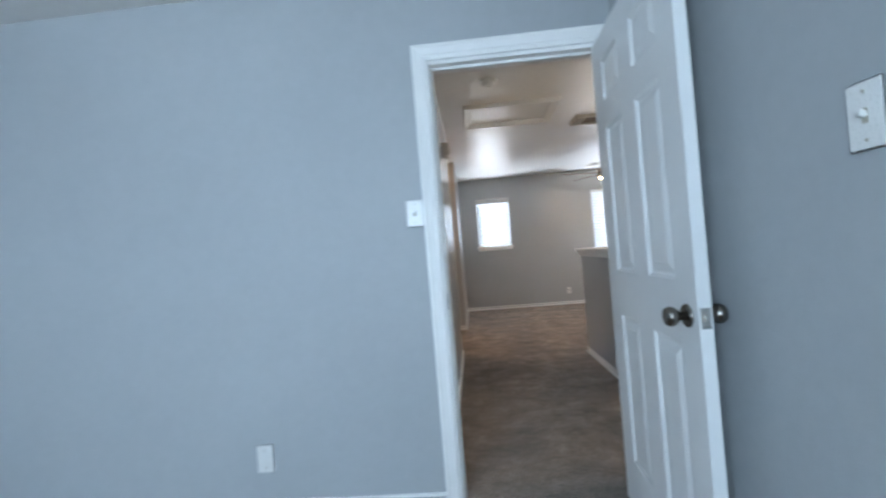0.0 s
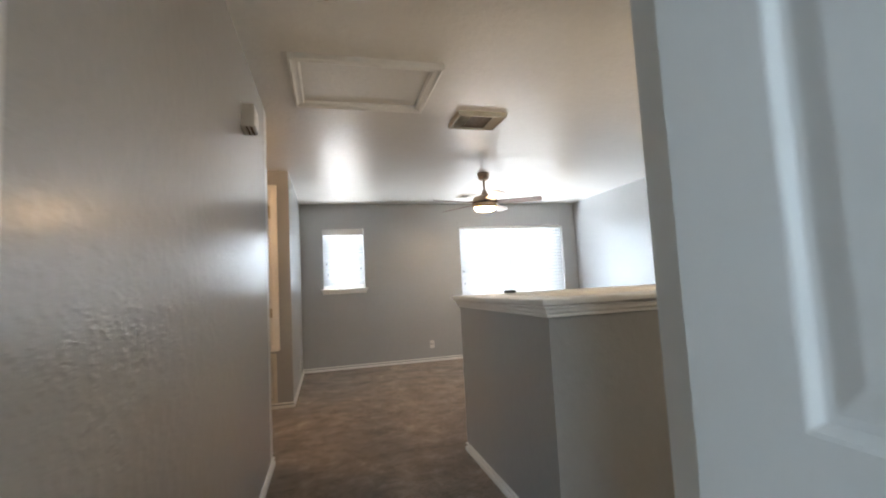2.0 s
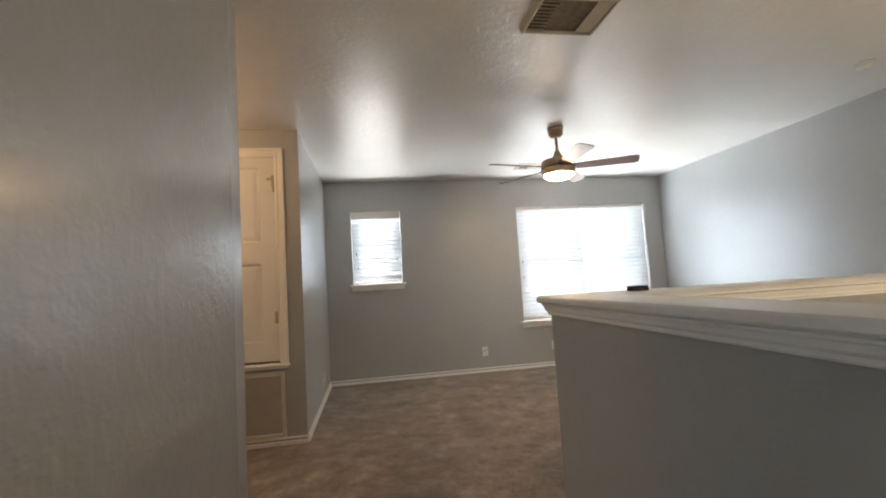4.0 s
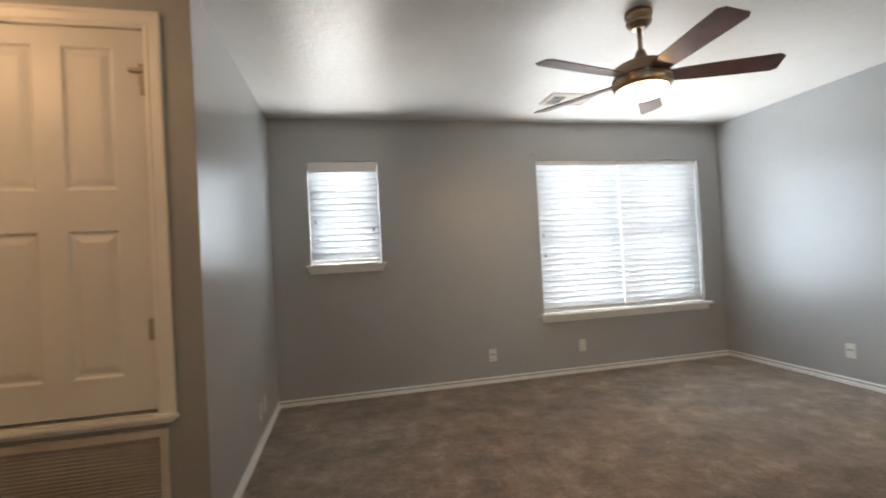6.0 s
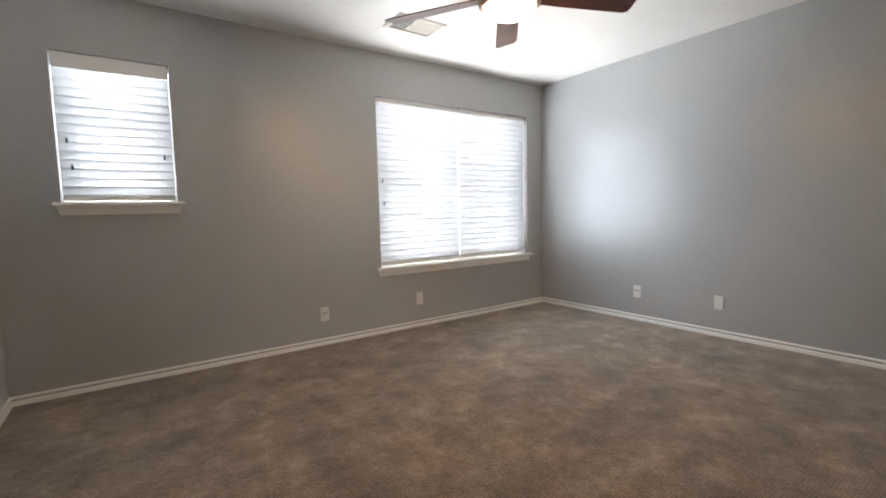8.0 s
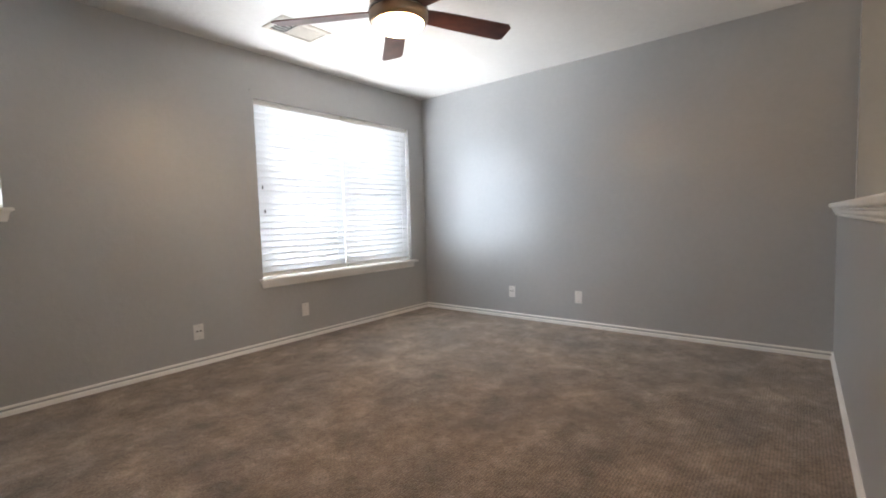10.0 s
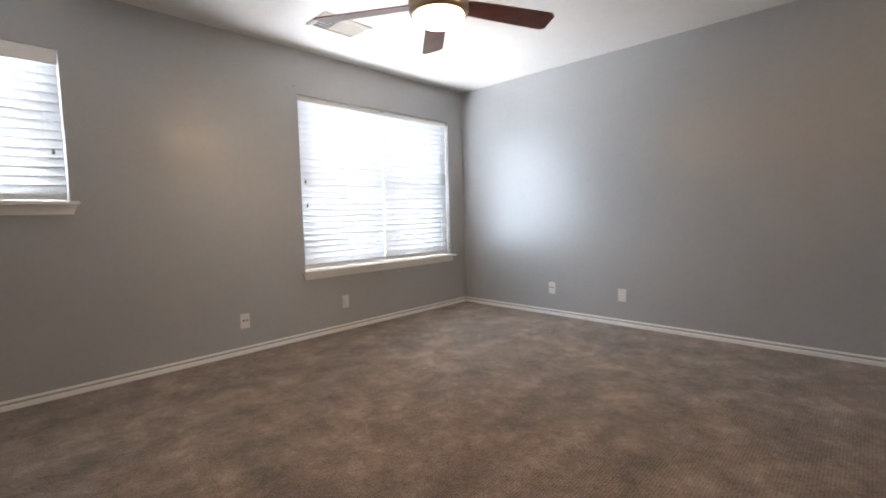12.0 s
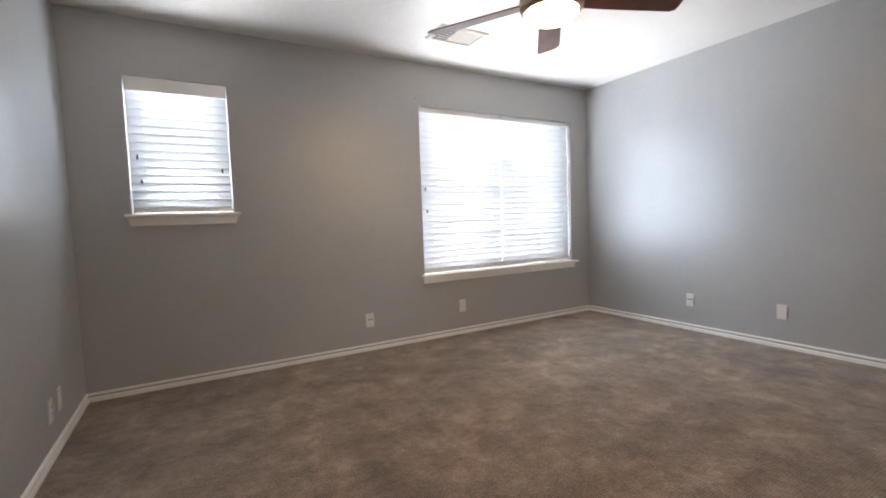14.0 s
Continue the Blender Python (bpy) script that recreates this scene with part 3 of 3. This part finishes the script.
box(bm, 0.046 - 0.41, 0.058 - 0.41, -0.018, 0.016, 0, 2.012, bevel=0.002, seg=1)
box(bm, 0.836 - 0.41, 0.848 - 0.41, -0.018, 0.016, 0, 2.012, bevel=0.002, seg=1)
box(bm, 0.058 - 0.41, 0.836 - 0.41, -0.018, 0.016, 2.0, 2.012)
part("door_stop", bm, TRIM, frame_1)
part("strike_plate", boxed(0.046 - 0.41, 0.0475 - 0.41, -0.0575, -0.030, 0.885, 0.955), STRIKE, frame_1, "dark metal strike plate")

# closet door over the air return
cd = empty("door_2", -0.182, 8.126, 0.628, "white four-panel half-height closet door, shut, above an air grille", "door", turn=180)
cd["kind"] = "structure"
panel_leaf(cd, 0.706, 1.588, [(a, c, lo, hi) for a, c in ((0.120, 0.310), (0.410, 0.600)) for lo, hi in ((0.145, 0.750), (0.915, 1.510))])
cd.matrix_basis = pose(-0.182, 8.161, 0.628, 0, 0, 180)
round_knob(cd, 0.706 - 0.050, 0.035, 0.480, 1, BRASS)
for z in (0.33, 1.40):
    part("hinge", lathe([(0.005, -0.046), (0.0065, -0.042), (0.0065, 0.042), (0.005, 0.046)], 12, at=(-0.003, 0.041, z)), HINGE, cd)
    part("hinge_leaf", boxed(0.002, 0.030, 0.035, 0.0375, z - 0.045, z + 0.045, bevel=0.001, seg=1), HINGE, cd)
part("flip_latch", boxed(-0.035, 0.065, 0.036, 0.050, 1.405, 1.425, bevel=0.004), HINGE, cd, "metal flip latch across the door edge")
part("flip_latch_plate", boxed(0.004, 0.024, 0.036, 0.042, 1.31, 1.405, bevel=0.003), HINGE, cd)

frame_2 = empty("door_frame", -0.54, 8.12, 0.6, "white painted casing and ledge of the closet door", "door frame")
frame_2["kind"] = "structure"
bm = bmesh.new()
casing(bm, -0.890 + 0.54, -0.187 + 0.54, 2.216 - 0.6, -0.001, -1, foot=0.008)
part("casing", bm, TRIM, frame_2)
bm = bmesh.new()
box(bm, -0.895 + 0.54, -0.8895 + 0.54, 0.0, 0.13, 0.008, 1.62)
box(bm, -0.1805 + 0.54, -0.175 + 0.54, 0.0, 0.13, 0.008, 1.62)
box(bm, -0.8895 + 0.54, -0.1805 + 0.54, 0.0, 0.13, 1.6175, 1.622)
part("jamb", bm, TRIM, frame_2)
bm = boxed(-1.028 + 0.54, -0.107 + 0.54, -0.040, 0.0, -0.012, 0.008, bevel=0.005)
box(bm, -1.010 + 0.54, -0.125 + 0.54, -0.024, 0.0, -0.028, -0.012, bevel=0.004)
box(bm, -0.894 + 0.54, -0.176 + 0.54, 0.0, 0.13, 0.0072, 0.012)
part("ledge", bm, TRIM, frame_2)

grille = empty("air_grille", -0.553, 8.118, 0.06, "white enamelled return-air grille with many thin louvres", "vent")
bm = bmesh.new()
for r in ((-0.402, -0.372, 0, 0.49), (0.372, 0.402, 0, 0.49), (-0.372, 0.372, 0, 0.03), (-0.372, 0.372, 0.455, 0.49)):
    box(bm, r[0], r[1], -0.012, 0.0, r[2], r[3], bevel=0.002, seg=1)
part("frame", bm, GRILLE, grille)
part("backing", boxed(-0.36, 0.36, 0.05, 0.054, 0.045, 0.45), FILTER, grille, "dusty filter behind the louvres")
sm = bmesh.new()
box(sm, -0.371, 0.371, -0.002, 0.0, -0.0088, 0.0088)
bmesh.ops.rotate(sm, verts=sm.verts, matrix=Matrix.Rotation(radians(24), 3, "X"))
me = bpy.data.meshes.new("louvre")
sm.to_mesh(me), sm.free()
me.materials.append(GRILLE)
for i in range(27):
    shared("louvre", me, grille, pose(0, 0.004, 0.042 + i * 0.0155))
for x in (-0.186, 0.0, 0.186):
    part("mullion", boxed(x - 0.006, x + 0.006, 0.010, 0.018, 0.03, 0.455), GRILLE, grille)


# ---- ceiling fan ----
fan = empty("ceiling_fan", 2.185, 8.105, H, "five-blade ceiling fan with bronze motor and lit frosted bowl", "ceiling fan")
part("canopy", lathe([(0.026, -0.088), (0.044, -0.084), (0.049, -0.070), (0.060, -0.068), (0.064, -0.058), (0.064, -0.046), (0.057, -0.043), (0.057, -0.034), (0.067, -0.031), (0.069, -0.016), (0.069, 0.0)], 36), BRONZE, fan)
part("downrod", lathe([(0.0125, -0.225), (0.0125, -0.08)], 20), BRONZE, fan)
motor = part("motor_housing", lathe([(0.128, -0.414), (0.144, -0.404), (0.148, -0.392), (0.149, -0.372), (0.147, -0.340), (0.141, -0.326), (0.141, -0.296), (0.128, -0.286), (0.085, -0.274), (0.052, -0.264),
                                     (0.038, -0.246), (0.026, -0.224), (0.022, -0.206)], 48), BRONZE, fan, "brushed bronze motor housing")
part("housing_band", lathe([(0.1475, -0.366), (0.1505, -0.362), (0.1505, -0.350), (0.1475, -0.346)], 48), NICKEL, motor)
part("light_bowl", lathe([(0.001, -0.458), (0.045, -0.456), (0.085, -0.449), (0.110, -0.437), (0.122, -0.424), (0.1255, -0.412)], 48), BOWL, fan, "glowing frosted glass bowl")
bm = bmesh.new()
outline = [(0.10, 0.038), (0.17, 0.052), (0.30, 0.060), (0.50, 0.066), (0.635, 0.070), (0.660, 0.055), (0.655, -0.045), (0.628, -0.066), (0.50, -0.064), (0.30, -0.059), (0.17, -0.052), (0.10, -0.038)]
up = [bm.verts.new((x, y, 0.003)) for x, y in outline]
dn = [bm.verts.new((x, y, -0.003)) for x, y in outline]
bm.faces.new(up[::-1]), bm.faces.new(dn)
for i in range(len(outline)):
    j = (i + 1) % len(outline)
    bm.faces.new((up[i], up[j], dn[j], dn[i]))
bmesh.ops.recalc_face_normals(bm, faces=bm.faces)
bme = bpy.data.meshes.new("blade")
bm.to_mesh(bme), bm.free()
bme.materials.append(BLADE)
arm = boxed(0.09, 0.20, -0.018, 0.018, 0.003, 0.009, bevel=0.002, seg=1)
ame = bpy.data.meshes.new("blade_iron")
arm.to_mesh(ame), arm.free()
ame.materials.append(BRONZE)
for i in range(5):
    m = pose(0, 0, -0.352, 0, 0, -24 + 72 * i) @ pose(0, 0, 0, -13, 0, 0)
    bl = shared("blade", bme, fan, m)
    shared("blade_iron", ame, bl, pose(0, 0, 0))


# ---- ceiling fixtures ----
def register(name, x0, x1, y0, y1, drop, label, mat, slats, backing, rim=0.036):
    v = empty(name, (x0 + x1) / 2, (y0 + y1) / 2, H, label, "vent", "ceiling vents")
    a, c = (x1 - x0) / 2, (y1 - y0) / 2
    bm = bmesh.new()
    prof = [(0.0, 0.0), (0.0, -0.006), (rim * 0.4, -drop), (rim - 0.002, -drop), (rim, -drop + 0.006), (rim, 0.0)]
    sweep(prof, [(-a, -c), (-a, c), (a, c), (a, -c)], bm, shut=True)
    part("frame", bm, mat, v)
    part("backing", boxed(-a + rim - 0.002, a - rim + 0.002, -c + rim - 0.002, c - rim + 0.002, min(-0.006, 0.016 - drop), min(-0.002, 0.020 - drop)), backing, v)
    for gx0, gx1, n, tilt in slats:
        for i in range(n):
            sb = boxed(-(gx1 - gx0) / 2 * (a - rim) * 1.0, (gx1 - gx0) / 2 * (a - rim), -0.008, 0.008, -0.0012, 0.0012)
            y = -c + rim + 0.008 + (2 * c - 2 * rim - 0.016) * (i + 0.5) / n
            sl = part("slat", sb, mat, v)
            sl.matrix_basis = pose((gx0 + gx1) / 2 * (a - rim), y, -drop + 0.008, tilt, 0, 0)
    return v


register("ceiling_vent", 1.350, 1.745, 6.312, 6.620, 0.034, "beige enamelled ceiling vent with a dusty dark core", VENT, [(-1, -0.5, 9, 40), (0.52, 1, 9, -40)], FILTER, 0.02)
register("ceiling_vent", 2.252, 2.655, 9.240, 9.505, 0.014, "white ceiling air register with slanted slats", GRILLE, [(-1, -0.36, 5, 15), (-0.30, 1, 8, -30)], DARK)

hatch = empty("attic_hatch", 0.635, 5.99, H, "ceiling attic hatch panel with white moulded trim", "attic hatch")
HT = [(0.0, 0.0), (0.0, -0.030), (0.005, -0.038), (0.014, -0.039), (0.018, -0.028), (0.024, -0.022), (0.040, -0.019), (0.044, -0.029), (0.054, -0.028), (0.060, -0.016), (0.060, 0.0)]
part("trim", sweep(HT, [(-0.435, -0.333), (0.435, -0.333), (0.435, 0.333), (-0.435, 0.333)][::-1], shut=True), TRIM, hatch)
part("hatch_panel", boxed(-0.374, 0.374, -0.272, 0.272, -0.004, -0.001), CEIL, hatch)


def smoke_alarm(x, y, r, label):
    a = empty("smoke_alarm", x, y, H, label, "smoke alarm", "smoke alarms")
    part("base", lathe([(r * 0.98, -0.014), (r, -0.010), (r, 0.0)], 36), PLATE, a)
    part("cover", lathe([(r * 0.30, -0.044), (r * 0.55, -0.042), (r * 0.78, -0.034), (r * 0.86, -0.022), (r * 0.86, -0.014)], 36), PLATE, a)
    part("test_button", lathe([(0.006, -0.047), (0.008, -0.044), (0.008, -0.040)], 14), VENT, a)


smoke_alarm(0.405, 5.12, 0.065, "round white smoke alarm on the ceiling")
smoke_alarm(3.84, 6.88, 0.055, "small round white sensor on the ceiling")

chime = empty("door_chime", -0.02, 5.665, 2.0, "white plastic door chime box on the hall wall", "door chime")
part("cover", boxed(0.004, 0.062, -0.075, 0.075, 0.0, 0.118, bevel=0.006), PLATE, chime)
part("back_plate", boxed(0.0, 0.004, -0.080, 0.080, -0.003, 0.121), PLATE, chime)
for x in (0.018, 0.038):
    part("slot", boxed(x, x + 0.011, -0.062, 0.062, -0.0015, 0.0005), FILTER, chime)


# ---- plates ----
def plate(kind, at, turn, label, group="", w=0.072, h=0.116):
    """wall plate; its face looks along -y before the turn"""
    names = {"duplex": ("wall_outlet", "outlet"), "blank": ("wall_plate", "wall plate"), "jacks": ("cable_outlet", "outlet"), "toggle": ("light_switch", "light switch")}
    p = empty(names[kind][0], *at, label, names[kind][1], group, turn=turn)
    part("cover_plate", boxed(-w / 2, w / 2, -0.006, 0.0, -h / 2, h / 2, bevel=0.003), PLATE, p)
    if kind == "duplex":
        for z in (-0.0195, 0.0195):
            r = part("receptacle", lathe([(0.0165, -0.0075), (0.0165, -0.004)], 20, at=(0, 0, z), axis="y"), PLATE, p)
            for x in (-0.0063, 0.0063):
                part("slot", boxed(x - 0.0012, x + 0.0012, -0.0082, -0.007, z - 0.002, z + 0.007), DARK, r)
    if kind == "jacks":
        for x in (-0.013, 0.013):
            part("jack", lathe([(0.006, -0.012), (0.0065, -0.005)], 12, at=(x, 0, 0.006), axis="y"), DARK, p)
    if kind == "blank":
        part("insert", boxed(-0.0165, 0.0165, -0.0078, -0.005, -0.033, 0.033, bevel=0.0015, seg=1), PLATE, p)
    if kind == "toggle":
        tg = boxed(-0.005, 0.005, -0.020, -0.004, -0.006, 0.006, bevel=0.002)
        bmesh.ops.rotate(tg, verts=tg.verts, matrix=Matrix.Rotation(radians(-20), 3, "X"))
        part("toggle", tg, PLATE, p)
        part("slot", boxed(-0.006, 0.006, -0.0066, -0.005, -0.013, 0.013), VENT, p)
    for z in ((0.0,) if kind == "duplex" else (-0.042, 0.042)):
        part("screw", lathe([(0.003, -0.0072), (0.0034, -0.005)], 10, at=(0, 0, z), axis="y"), VENT, p)
    return p


plate("jacks", (1.893, 9.9995, 0.256), 0, "white cable plate with two dark jacks above the baseboard", "low wall plates")
plate("blank", (2.812, 9.9995, 0.264), 0, "blank white wall plate below the window", "low wall plates")
plate("jacks", (4.4995, 8.830, 0.275), -90, "white cable plate with a jack above the baseboard", "low wall plates")
plate("blank", (4.4995, 8.120, 0.278), -90, "blank white wall plate above the baseboard", "low wall plates")
plate("blank", (0.0005, 9.380, 0.235), 90, "white wall plate above the baseboard", "low wall plates")
plate("duplex", (0.0005, 9.220, 0.228), 90, "white duplex outlet above the baseboard", "low wall plates")
plate("duplex", (-0.0195, 5.030, 0.325), 90, "white duplex outlet on the hall wall", "low wall plates")
plate("blank", (-0.868, 3.7095, 0.252), 0, "white outlet plate low on the bedroom wall", "low wall plates", 0.080, 0.130)
plate("toggle", (-0.072, 3.7095, 1.337), 0, "white light switch beside the door casing", "light switches", 0.078, 0.122)
plate("toggle", (0.8715, 2.495, 1.325), -90, "white light switch on the bedroom side wall", "light switches", 0.074, 0.120)

# small black case left on the half wall cap
phone = empty("black_case", 1.64, 6.24, 1.072, "small black plastic case lying on the half wall cap", "case")
part("body", boxed(-0.038, 0.038, -0.025, 0.025, 0.0, 0.016, bevel=0.004), BLACK, phone)
part("lid", boxed(-0.036, 0.036, -0.023, 0.023, 0.016, 0.021, bevel=0.002, seg=1), BLACK, phone)

# picture nail above the window
nail = empty("wall_nail", 2.395, 10.0, 2.131, "tiny dark nail in the wall above the window", "nail")
part("head", lathe([(0.0045, -0.006), (0.0045, -0.004), (0.0015, -0.004), (0.0015, 0.0)], 10, axis="y"), BLACK, nail)
